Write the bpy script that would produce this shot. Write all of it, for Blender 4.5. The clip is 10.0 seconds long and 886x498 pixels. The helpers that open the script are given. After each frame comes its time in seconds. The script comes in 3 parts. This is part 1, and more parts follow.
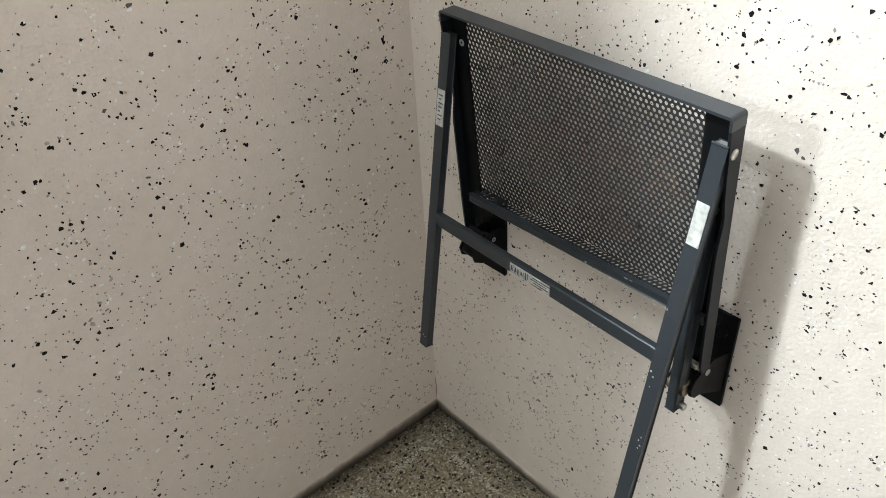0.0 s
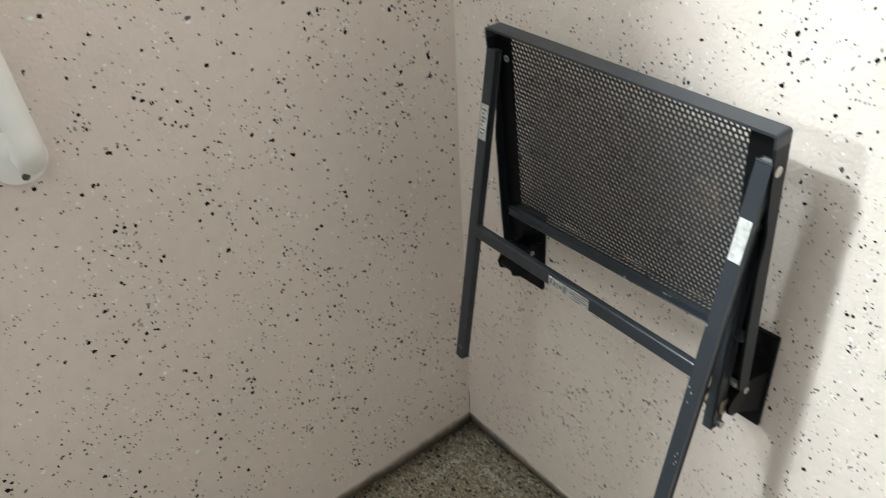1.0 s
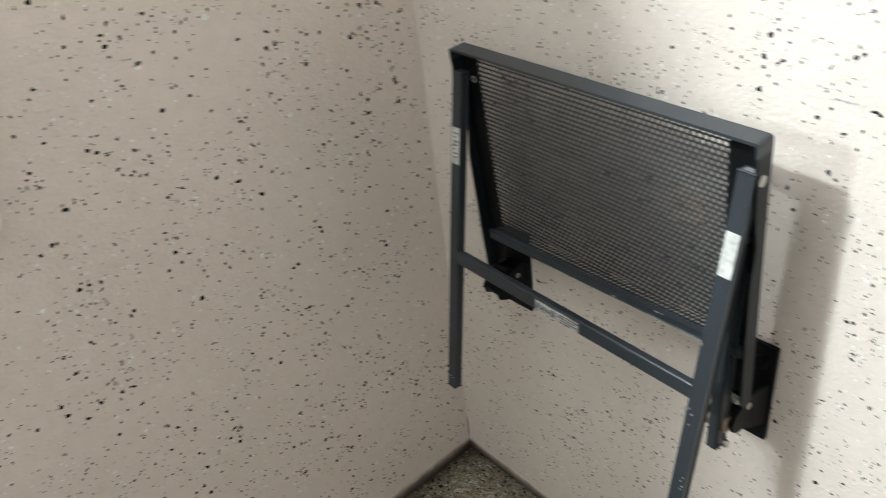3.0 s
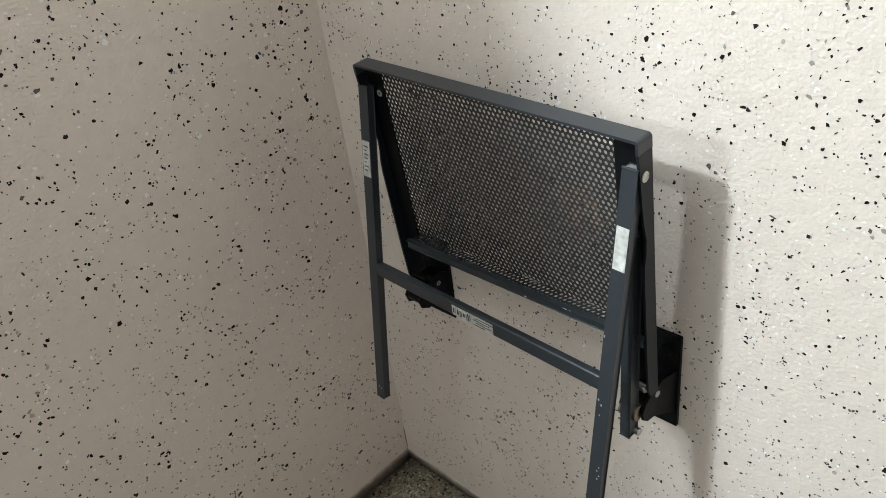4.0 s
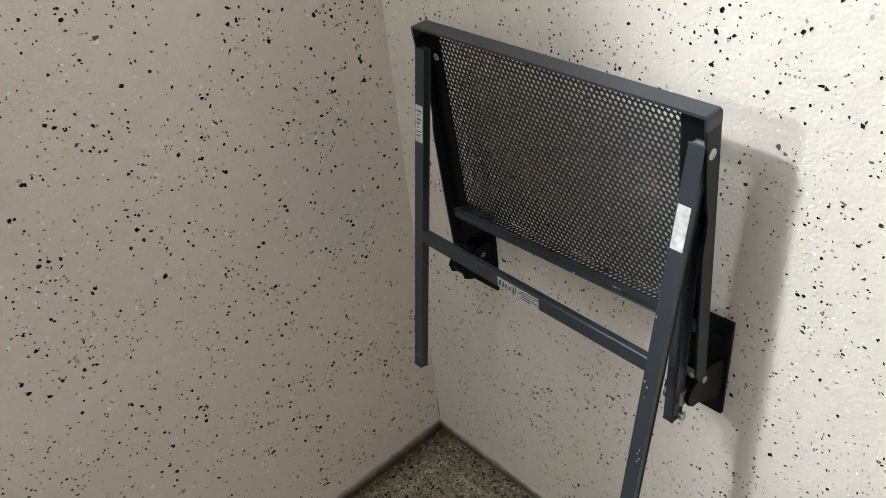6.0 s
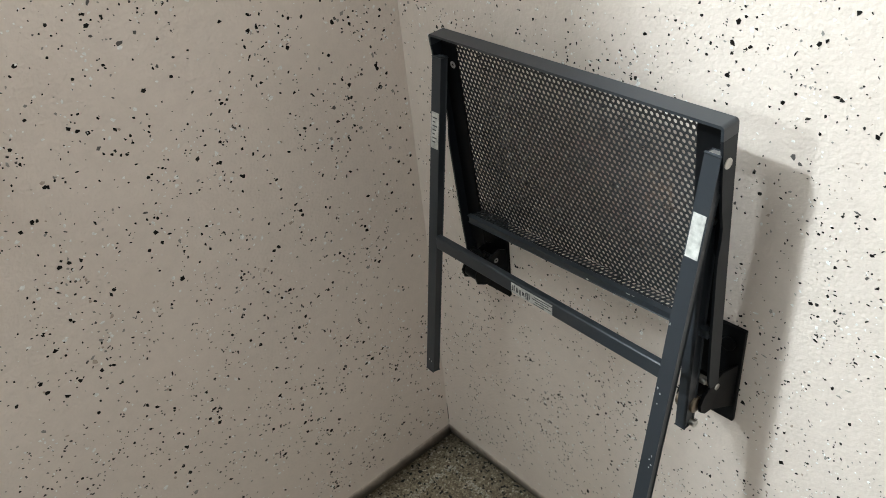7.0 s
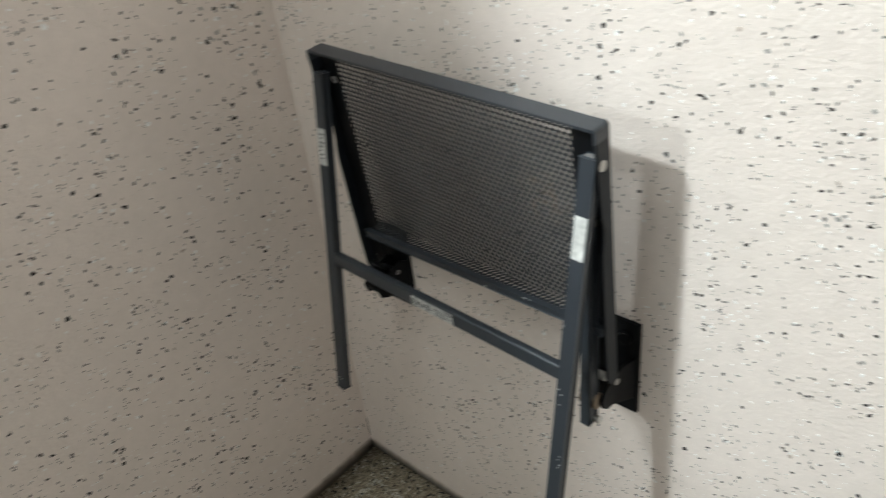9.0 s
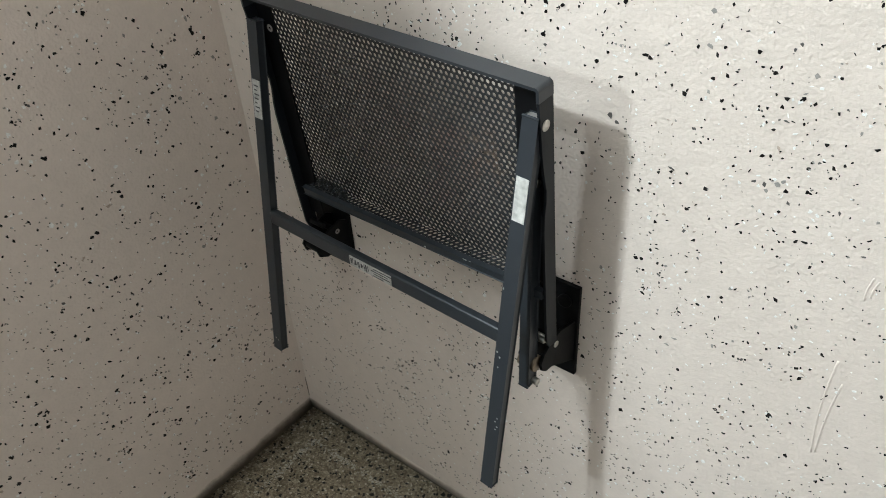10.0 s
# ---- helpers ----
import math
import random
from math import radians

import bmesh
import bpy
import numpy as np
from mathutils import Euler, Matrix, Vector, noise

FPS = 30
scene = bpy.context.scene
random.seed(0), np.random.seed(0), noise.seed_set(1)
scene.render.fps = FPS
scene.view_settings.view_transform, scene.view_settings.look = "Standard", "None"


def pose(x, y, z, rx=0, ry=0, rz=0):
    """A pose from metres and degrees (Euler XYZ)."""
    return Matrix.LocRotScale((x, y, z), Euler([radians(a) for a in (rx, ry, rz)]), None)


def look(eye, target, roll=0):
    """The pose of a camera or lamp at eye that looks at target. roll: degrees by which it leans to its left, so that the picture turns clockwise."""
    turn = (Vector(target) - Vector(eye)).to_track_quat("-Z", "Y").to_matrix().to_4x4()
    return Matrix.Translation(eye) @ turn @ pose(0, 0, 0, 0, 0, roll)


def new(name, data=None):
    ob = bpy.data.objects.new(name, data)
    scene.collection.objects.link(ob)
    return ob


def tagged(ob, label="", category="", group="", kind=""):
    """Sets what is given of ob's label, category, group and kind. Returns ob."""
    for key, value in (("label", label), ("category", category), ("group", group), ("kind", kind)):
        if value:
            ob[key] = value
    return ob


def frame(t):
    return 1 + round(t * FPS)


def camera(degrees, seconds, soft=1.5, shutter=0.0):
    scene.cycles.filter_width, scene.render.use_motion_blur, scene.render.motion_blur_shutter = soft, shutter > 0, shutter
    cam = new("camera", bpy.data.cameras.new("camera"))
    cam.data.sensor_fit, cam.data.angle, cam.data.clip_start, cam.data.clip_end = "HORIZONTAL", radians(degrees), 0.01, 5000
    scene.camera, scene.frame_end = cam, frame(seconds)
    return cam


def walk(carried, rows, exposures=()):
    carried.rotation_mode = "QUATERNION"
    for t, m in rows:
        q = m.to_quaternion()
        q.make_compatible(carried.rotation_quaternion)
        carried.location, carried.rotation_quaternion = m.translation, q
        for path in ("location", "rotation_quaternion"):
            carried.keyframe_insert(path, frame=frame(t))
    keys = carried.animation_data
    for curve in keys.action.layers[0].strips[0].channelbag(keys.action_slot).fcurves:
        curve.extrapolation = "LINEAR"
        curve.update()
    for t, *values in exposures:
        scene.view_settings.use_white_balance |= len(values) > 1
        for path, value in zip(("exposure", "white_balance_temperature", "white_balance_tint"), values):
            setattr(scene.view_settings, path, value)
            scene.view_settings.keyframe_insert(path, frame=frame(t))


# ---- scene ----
# camera and its walk
cam = camera(60.5, 10.0, 0.4, 0.45)
PATH = [
    (0, (-0.6533, -0.8359, 1.1126), (-0.0246, -0.0742, 0.431), -3.19),
    (0.5, (-0.6588, -0.8437, 1.1046), (-0.0275, -0.0817, 0.4258), -2.38),
    (1, (-0.6721, -0.8407, 1.1151), (-0.0705, -0.0367, 0.4581), -3.27),
    (1.2, (-0.6627, -0.8248, 1.1217), (-0.0728, 0.0093, 0.4921), -3.39),
    (1.5, (-0.7022, -0.7941, 1.1513), (-0.1075, 0.0692, 0.5674), -2.30),
    (1.7, (-0.7342, -0.7905, 1.1545), (-0.1615, 0.1016, 0.5922), -2.21),
    (2, (-0.7681, -0.7777, 1.151), (-0.2339, 0.139, 0.5905), -2.21),
    (2.3, (-0.7315, -0.7782, 1.1388), (-0.2227, 0.1399, 0.5572), -4.34),
    (2.5, (-0.701, -0.7789, 1.1329), (-0.1644, 0.1057, 0.5249), -5.45),
    (2.8, (-0.6465, -0.8103, 1.1167), (-0.068, 0.0309, 0.486), -6.92),
    (3, (-0.6306, -0.8205, 1.1134), (-0.016, -0.0143, 0.4713), -7.39),
    (3.2, (-0.6189, -0.8427, 1.1093), (0.0218, -0.0582, 0.4658), -8.01),
    (4.3, (-0.6141, -0.8647, 1.1127), (0.0722, -0.1052, 0.4864), -8.05),
    (4.5, (-0.6162, -0.8629, 1.1134), (0.0686, -0.1011, 0.4883), -8.05),
    (5, (-0.6131, -0.8615, 1.1054), (0.0541, -0.0954, 0.4668), -8.34),
    (5.5, (-0.6161, -0.8496, 1.0972), (0.0241, -0.0802, 0.4352), -7.52),
    (6.8, (-0.6328, -0.844, 1.1059), (-0.0113, -0.0463, 0.4598), -6.04),
    (7, (-0.6348, -0.8443, 1.1058), (-0.0092, -0.0519, 0.4572), -6.27),
    (7.5, (-0.6266, -0.8508, 1.1031), (0.004, -0.0665, 0.4494), -6.84),
    (8, (-0.6219, -0.8528, 1.1005), (0.0145, -0.0769, 0.4426), -7.01),
    (8.5, (-0.6273, -0.8499, 1.1007), (0.0161, -0.081, 0.4413), -6.83),
    (8.8, (-0.6213, -0.8498, 1.099), (0.0536, -0.1039, 0.4446), -6.82),
    (9, (-0.5979, -0.8594, 1.11), (0.1099, -0.1484, 0.4516), -7.17),
    (9.2, (-0.5866, -0.8748, 1.1084), (0.1482, -0.195, 0.4467), -6.98),
    (9.5, (-0.5934, -0.8676, 1.1056), (0.1372, -0.2105, 0.4168), -5.99),
    (10, (-0.5805, -0.8526, 1.099), (0.15, -0.2277, 0.3807), -3.80),
]
EXPOSURES = [(0.0, 0.31), (1.0, 0.28), (1.5, 0.24), (2.0, 0.27), (2.5, 0.38), (3.0, 0.27), (4.5, -0.08), (5.5, 0.02), (7.5, 0.10), (8.5, 0.10), (9.0, -0.02), (9.5, -0.16), (10.0, -0.17)]
walk(cam, [(t, look(eye, target, roll)) for t, eye, target, roll in PATH], EXPOSURES)

# light: two lamps out in the room, shining past the free end of the partition and over its top
world = bpy.data.worlds.new("world")
scene.world = world
world.use_nodes = True
world.node_tree.nodes["Background"].inputs[0].default_value = (0.9, 0.95, 1.0, 1)
world.node_tree.nodes["Background"].inputs[1].default_value = 0.02
LAMPS = [(Vector((-2.30, 0.440, 1.73)), 84.0, 0.08, (0.875, 1.0, 1.035)),
         (Vector((-1.70, 0.280, 2.42)), 190.0, 0.055, (0.875, 1.0, 1.035))]
for spot, watts, radius, tone in LAMPS:
    lamp_light = bpy.data.lights.new("lamp_light", "POINT")
    lamp_light.shadow_soft_size = radius
    lamp_light.energy = watts
    lamp_light.color = tone
    new("lamp_light", lamp_light).matrix_world = Matrix.Translation(spot)


# materials
def nodes_of(name):
    m = bpy.data.materials.new(name)
    m.use_nodes = True
    t = m.node_tree
    return m, t.nodes, t.links, t.nodes["Principled BSDF"]


def noise_node(n, l, scale, detail=3.0, rough=0.55, coord=None):
    x = n.new("ShaderNodeTexNoise")
    x.inputs["Scale"].default_value = scale
    x.inputs["Detail"].default_value = detail
    x.inputs["Roughness"].default_value = rough
    if coord:
        l.new(coord, x.inputs["Vector"])
    return x


def ramp_node(n, l, source, stops, constant=False):
    r = n.new("ShaderNodeValToRGB")
    r.color_ramp.interpolation = "CONSTANT" if constant else "LINEAR"
    while len(r.color_ramp.elements) < len(stops):
        r.color_ramp.elements.new(0.5)
    for e, (p, c) in zip(r.color_ramp.elements, stops):
        e.position = p
        e.color = (*c, 1)
    l.new(source, r.inputs[0])
    return r


def mix_node(n, l, fac, a, b, blend="MIX"):
    x = n.new("ShaderNodeMix")
    x.data_type = "RGBA"
    x.blend_type = blend
    for sock, v in ((0, fac), (6, a), (7, b)):
        if isinstance(v, (float, int)):
            x.inputs[sock].default_value = v
        elif isinstance(v, tuple):
            x.inputs[sock].default_value = (*v, 1)
        else:
            l.new(v, x.inputs[sock])
    return x.outputs[2]


def bump_node(n, l, pairs, shader):
    """Stacked bumps from (height, strength, distance)."""
    last = None
    for height, strength, distance in pairs:
        b = n.new("ShaderNodeBump")
        b.inputs["Strength"].default_value = strength
        b.inputs["Distance"].default_value = distance
        l.new(height, b.inputs["Height"])
        if last:
            l.new(last.outputs[0], b.inputs["Normal"])
        last = b
    l.new(last.outputs[0], shader.inputs["Normal"])


def coated(name, base, tint, rough, mottle=5.0, grain=220.0, relief=0.0006):
    """A rolled coating: broad mottling, fine orange-peel relief."""
    m, n, l, p = nodes_of(name)
    co = n.new("ShaderNodeTexCoord").outputs["Object"]
    a = noise_node(n, l, mottle, 4, 0.6, co)
    b = noise_node(n, l, 60, 3, 0.6, co)
    c1 = ramp_node(n, l, a.outputs[0], [(0.3, base), (0.7, tint)])
    c2 = ramp_node(n, l, b.outputs[0], [(0.35, (0.95, 0.95, 0.95)), (0.65, (1, 1, 1))])
    l.new(mix_node(n, l, 1.0, c1.outputs[0], c2.outputs[0], "MULTIPLY"), p.inputs["Base Color"])
    rr = ramp_node(n, l, b.outputs[0], [(0.3, (rough - 0.06,) * 3), (0.7, (rough + 0.08,) * 3)])
    l.new(rr.outputs[0], p.inputs["Roughness"])
    g = noise_node(n, l, grain, 2, 0.5, co)
    w = noise_node(n, l, 38, 2, 0.5, co)
    bump_node(n, l, [(w.outputs[0], 0.5, relief * 2.2), (g.outputs[0], 0.7, relief * 1.5)], p)
    return m


def island_chips(name, stops, rough=0.5, gloss=0.5):
    m, n, l, p = nodes_of(name)
    r = n.new("ShaderNodeNewGeometry").outputs["Random Per Island"]
    c = ramp_node(n, l, r, stops, True)
    co = n.new("ShaderNodeTexCoord").outputs["Object"]
    d = ramp_node(n, l, noise_node(n, l, 300, 2, 0.5, co).outputs[0], [(0.3, (0.75,) * 3), (0.7, (1, 1, 1))])
    l.new(mix_node(n, l, 1.0, c.outputs[0], d.outputs[0], "MULTIPLY"), p.inputs["Base Color"])
    p.inputs["Roughness"].default_value = rough
    p.inputs["Specular IOR Level"].default_value = gloss
    return m


def painted_steel(name, base, rough=0.38, gloss=0.4):
    m, n, l, p = nodes_of(name)
    co = n.new("ShaderNodeTexCoord").outputs["Object"]
    a = noise_node(n, l, 28, 5, 0.65, co)
    g = noise_node(n, l, 900, 2, 0.5, co)
    c = ramp_node(n, l, a.outputs[0], [(0.3, tuple(0.95 * v for v in base)), (0.7, tuple(1.04 * v for v in base))])
    l.new(c.outputs[0], p.inputs["Base Color"])
    rr = ramp_node(n, l, a.outputs[0], [(0.3, (rough - 0.012,) * 3), (0.75, (rough + 0.02,) * 3)])
    l.new(rr.outputs[0], p.inputs["Roughness"])
    bump_node(n, l, [(g.outputs[0], 0.2, 0.0001)], p)
    p.inputs["Specular IOR Level"].default_value = gloss
    return m


def rusty_sheet(name, base, rough, spot, reach):
    """Painted sheet with a patch of rust round one spot."""
    m = painted_steel(name, base, rough, 0.5)
    n, l = m.node_tree.nodes, m.node_tree.links
    p = n["Principled BSDF"]
    co = n.new("ShaderNodeTexCoord").outputs["Object"]
    d = n.new("ShaderNodeVectorMath")
    d.operation = "DISTANCE"
    d.inputs[1].default_value = spot
    l.new(co, d.inputs[0])
    near = ramp_node(n, l, d.outputs["Value"], [(reach * 0.2, (1, 1, 1)), (reach, (0, 0, 0))])
    fleck = ramp_node(n, l, noise_node(n, l, 110, 3, 0.6, co).outputs[0], [(0.52, (0, 0, 0)), (0.60, (1, 1, 1))])
    fac = mix_node(n, l, 1.0, near.outputs[0], fleck.outputs[0], "MULTIPLY")
    old = p.inputs["Base Color"].links[0].from_socket
    l.new(mix_node(n, l, fac, old, (0.105, 0.075, 0.058)), p.inputs["Base Color"])
    return m


def metal(name, base, rough):
    m, n, l, p = nodes_of(name)
    co = n.new("ShaderNodeTexCoord").outputs["Object"]
    a = noise_node(n, l, 180, 4, 0.6, co)
    c = ramp_node(n, l, a.outputs[0], [(0.3, tuple(0.7 * v for v in base)), (0.7, base)])
    l.new(c.outputs[0], p.inputs["Base Color"])
    p.inputs["Metallic"].default_value = 1.0
    p.inputs["Roughness"].default_value = rough
    return m


def plain(name, base, rough=0.5, grain=90.0, spread=0.12):
    m, n, l, p = nodes_of(name)
    co = n.new("ShaderNodeTexCoord").outputs["Object"]
    a = noise_node(n, l, grain, 4, 0.6, co)
    c = ramp_node(n, l, a.outputs[0], [(0.3, tuple((1 - spread) * v for v in base)), (0.7, base)])
    l.new(c.outputs[0], p.inputs["Base Color"])
    p.inputs["Roughness"].default_value = rough
    return m


def aggregate(name):
    """Fine crushed stone in grout, between the larger stones."""
    m, n, l, p = nodes_of(name)
    co = n.new("ShaderNodeTexCoord").outputs["Object"]
    v = n.new("ShaderNodeTexVoronoi")
    v.inputs["Scale"].default_value = 330
    l.new(co, v.inputs["Vector"])
    sep = n.new("ShaderNodeSeparateColor")
    l.new(v.outputs["Color"], sep.inputs[0])
    c = ramp_node(n, l, sep.outputs[0], [(0.0, (0.05, 0.042, 0.032)), (0.5, (0.11, 0.093, 0.07)), (1.0, (0.22, 0.19, 0.15))])
    s = ramp_node(n, l, noise_node(n, l, 22, 4, 0.6, co).outputs[0], [(0.35, (0.7, 0.68, 0.62)), (0.65, (1, 1, 1))])
    l.new(mix_node(n, l, 1.0, c.outputs[0], s.outputs[0], "MULTIPLY"), p.inputs["Base Color"])
    p.inputs["Roughness"].default_value = 0.6
    bump_node(n, l, [(v.outputs["Distance"], 0.6, 0.0012)], p)
    return m


def graded_foot(name, upper_tone, lower_tone):
    """Coating that turns dark brown towards the floor, patchy, with a ragged upper limit."""
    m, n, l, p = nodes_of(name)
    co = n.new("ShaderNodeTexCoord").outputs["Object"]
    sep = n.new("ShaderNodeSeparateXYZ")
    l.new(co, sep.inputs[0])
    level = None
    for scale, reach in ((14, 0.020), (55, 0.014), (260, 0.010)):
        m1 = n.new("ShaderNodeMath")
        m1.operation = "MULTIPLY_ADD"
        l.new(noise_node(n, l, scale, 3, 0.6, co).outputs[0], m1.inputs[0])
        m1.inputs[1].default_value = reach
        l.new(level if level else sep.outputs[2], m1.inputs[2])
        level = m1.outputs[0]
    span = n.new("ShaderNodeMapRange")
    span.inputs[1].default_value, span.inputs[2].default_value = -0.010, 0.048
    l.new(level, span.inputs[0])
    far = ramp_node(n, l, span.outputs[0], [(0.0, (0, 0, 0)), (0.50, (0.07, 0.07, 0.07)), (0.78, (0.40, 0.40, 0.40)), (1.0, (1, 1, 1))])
    l.new(mix_node(n, l, far.outputs[0], lower_tone, upper_tone), p.inputs["Base Color"])
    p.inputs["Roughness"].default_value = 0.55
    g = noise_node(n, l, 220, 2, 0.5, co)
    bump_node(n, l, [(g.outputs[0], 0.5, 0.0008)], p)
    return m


WALL = coated("flake_coating_wall", (0.71, 0.622, 0.562), (0.755, 0.664, 0.603), 0.38, relief=0.0011)
# for the unseen south wall, toned to bounce warm fill light
BOUNCE_PAINT = coated("bounce_wall_paint", (0.25, 0.225, 0.205), (0.28, 0.252, 0.23), 0.6)
GREY_PLASTER = coated("grey_room_paint", (0.12, 0.12, 0.122), (0.15, 0.15, 0.152), 0.6)
CEILING = coated("ceiling_paint", (0.82, 0.80, 0.77), (0.86, 0.84, 0.81), 0.7)
FLAKES = island_chips("paint_flakes", [(0.0, (0.006, 0.0055, 0.005)), (0.40, (0.018, 0.017, 0.016)), (0.52, (0.13, 0.12, 0.115)),
                                       (0.58, (0.34, 0.32, 0.30)), (0.66, (0.93, 0.92, 0.90)), (0.96, (0.50, 0.41, 0.35))], 0.5, 0.15)
STONES = island_chips("floor_stones", [(0.0, (0.012, 0.012, 0.012)), (0.03, (0.20, 0.16, 0.11)), (0.20, (0.30, 0.245, 0.17)),
                                       (0.50, (0.38, 0.32, 0.23)), (0.78, (0.47, 0.405, 0.30)), (0.93, (0.66, 0.60, 0.49))], 0.45)
DARK_STONES = island_chips("dark_floor_stones", [(0.0, (0.012, 0.012, 0.012)), (0.6, (0.03, 0.028, 0.025))], 0.4)
PALE_STONES = island_chips("pale_grout_crumbs", [(0.0, (0.50, 0.47, 0.40)), (0.5, (0.62, 0.59, 0.52))], 0.6)
FOOT_BROWN = graded_foot("graded_rolled_foot", (0.71, 0.622, 0.562), (0.055, 0.045, 0.030))
FLOOR = aggregate("floor_aggregate")
STEEL = painted_steel("slate_grey_powder_coat", (0.027, 0.032, 0.039), 0.34, 0.42)
# same paint as STEEL, darkened and dulled so the side rails look shaded
SHADED_STEEL = painted_steel("shaded_slate_grey_powder_coat", (0.010, 0.0125, 0.016), 0.42, 0.22)
PANEL = rusty_sheet("dark_grey_perforated_sheet", (0.030, 0.0325, 0.036), 0.24, (-0.0655, -0.1260, 0.2990), 0.040)
BRACKET = painted_steel("black_painted_bracket", (0.0045, 0.005, 0.006), 0.45, 0.12)
DULL_ZINC = plain("dull_zinc", (0.34, 0.32, 0.31), 0.35, 200, 0.3)
ZINC = metal("zinc_plated_steel", (0.62, 0.60, 0.56), 0.32)
BRASS = metal("dull_bushing", (0.30, 0.24, 0.18), 0.42)
WHITE = plain("white_enamel", (0.88, 0.865, 0.84), 0.32, 40, 0.05)
PAPER = plain("label_paper", (0.68, 0.67, 0.64), 0.6, 120, 0.5)
INK = plain("label_ink", (0.06, 0.06, 0.065), 0.6)
CHIPPED = plain("bare_nick", (0.62, 0.62, 0.60), 0.5, 400, 0.3)
SCREW = metal("screw_steel", (0.20, 0.18, 0.16), 0.5)


# mesh helpers
def mesh_of(name, bm, material, smooth=False):
    me = bpy.data.meshes.new(name)
    bmesh.ops.recalc_face_normals(bm, faces=bm.faces[:])
    bm.to_mesh(me)
    bm.free()
    me.materials.append(material)
    if smooth:
        for p in me.polygons:
            p.use_smooth = True
    return me


def part(name, bm, material, parent, label="", smooth=False):
    """One mesh object under a thing or a part; the mesh is given in world metres."""
    base = parent.matrix_world.translation if parent.parent is None else parent.parent.matrix_world.translation
    bmesh.ops.translate(bm, verts=bm.verts[:], vec=-base)
    ob = new(name, mesh_of(name, bm, material, smooth))
    ob.parent = parent
    return tagged(ob, label)


def thing(name, at, label, category, group="", kind=""):
    ob = new(name)
    ob.empty_display_size = 0.05
    ob.location = at
    ob.matrix_world = Matrix.Translation(at)
    return tagged(ob, label, category, group, kind)


def setting(name, bm, material, label, category="", smooth=False):
    return tagged(new(name, mesh_of(name, bm, material, smooth)), label, category, "", "structure")


def slab(lo, hi, bevel=0.0):
    bm = bmesh.new()
    bmesh.ops.create_cube(bm, size=1.0)
    lo, hi = Vector(lo), Vector(hi)
    for v in bm.verts:
        v.co = Vector(((hi[i] - lo[i]) * v.co[i] + (hi[i] + lo[i]) / 2 for i in range(3)))
    if bevel:
        bmesh.ops.bevel(bm, geom=bm.edges[:], offset=bevel, segments=2, profile=0.7, affect="EDGES")
    return bm


def bar(p, q, across, wide, deep, bevel=0.0015):
    """A square-cut bar from p to q: wide along across, deep at right angles to it."""
    p, q = Vector(p), Vector(q)
    z = (q - p).normalized()
    x = (Vector(across) - z * z.dot(Vector(across))).normalized()
    y = z.cross(x)
    bm = bmesh.new()
    bmesh.ops.create_cube(bm, size=1.0)
    for v in bm.verts:
        c = v.co
        v.co = (p + q) / 2 + x * c.x * wide + y * c.y * deep + z * c.z * (q - p).length
    if bevel:
        bmesh.ops.bevel(bm, geom=bm.edges[:], offset=bevel, segments=3, profile=0.6, affect="EDGES")
    return bm


def rod(p, q, r, n=20, bevel=0.0):
    p, q = Vector(p), Vector(q)
    bm = bmesh.new()
    bmesh.ops.create_cone(bm, cap_ends=True, segments=n, radius1=r, radius2=r, depth=(q - p).length)
    if bevel:
        rim = [e for e in bm.edges if any(len(f.verts) > 4 for f in e.link_faces)]
        bmesh.ops.bevel(bm, geom=rim, offset=bevel, segments=2, profile=0.6, affect="EDGES")
    turn = (q - p).to_track_quat("Z", "Y").to_matrix().to_4x4()
    bmesh.ops.transform(bm, verts=bm.verts[:], matrix=Matrix.Translation((p + q) / 2) @ turn)
    return bm


def ring(p, q, r_in, r_out, n=20):
    """A short tube from p to q."""
    p, q = Vector(p), Vector(q)
    z = (q - p).normalized()
    x = z.orthogonal().normalized()
    y = z.cross(x)
    bm = bmesh.new()
    loops = []
    for c, r in ((p, r_in), (p, r_out), (q, r_out), (q, r_in)):
        loops.append([bm.verts.new(c + r * (math.cos(a) * x + math.sin(a) * y)) for a in (2 * math.pi * k / n for k in range(n))])
    for a, b in zip(loops, loops[1:] + loops[:1]):
        for k in range(n):
            bm.faces.new((a[k], a[(k + 1) % n], b[(k + 1) % n], b[k]))
    return bm


def plate(outline, thick, bevel=0.0006):
    """A flat plate from an outline of world points, thick to both sides of it by half."""
    pts = [Vector(p) for p in outline]
    normal = (pts[1] - pts[0]).cross(pts[2] - pts[1]).normalized()
    bm = bmesh.new()
    a = [bm.verts.new(p - normal * thick / 2) for p in pts]
    b = [bm.verts.new(p + normal * thick / 2) for p in pts]
    bm.faces.new(a[::-1])
    bm.faces.new(b)
    for i in range(len(pts)):
        j = (i + 1) % len(pts)
        bm.faces.new((a[i], a[j], b[j], b[i]))
    if bevel:
        rims = [e for e in bm.edges if any(len(f.verts) == len(pts) for f in e.link_faces)]
        bmesh.ops.bevel(bm, geom=rims, offset=bevel, segments=2, profile=0.6, affect="EDGES")
    return bm


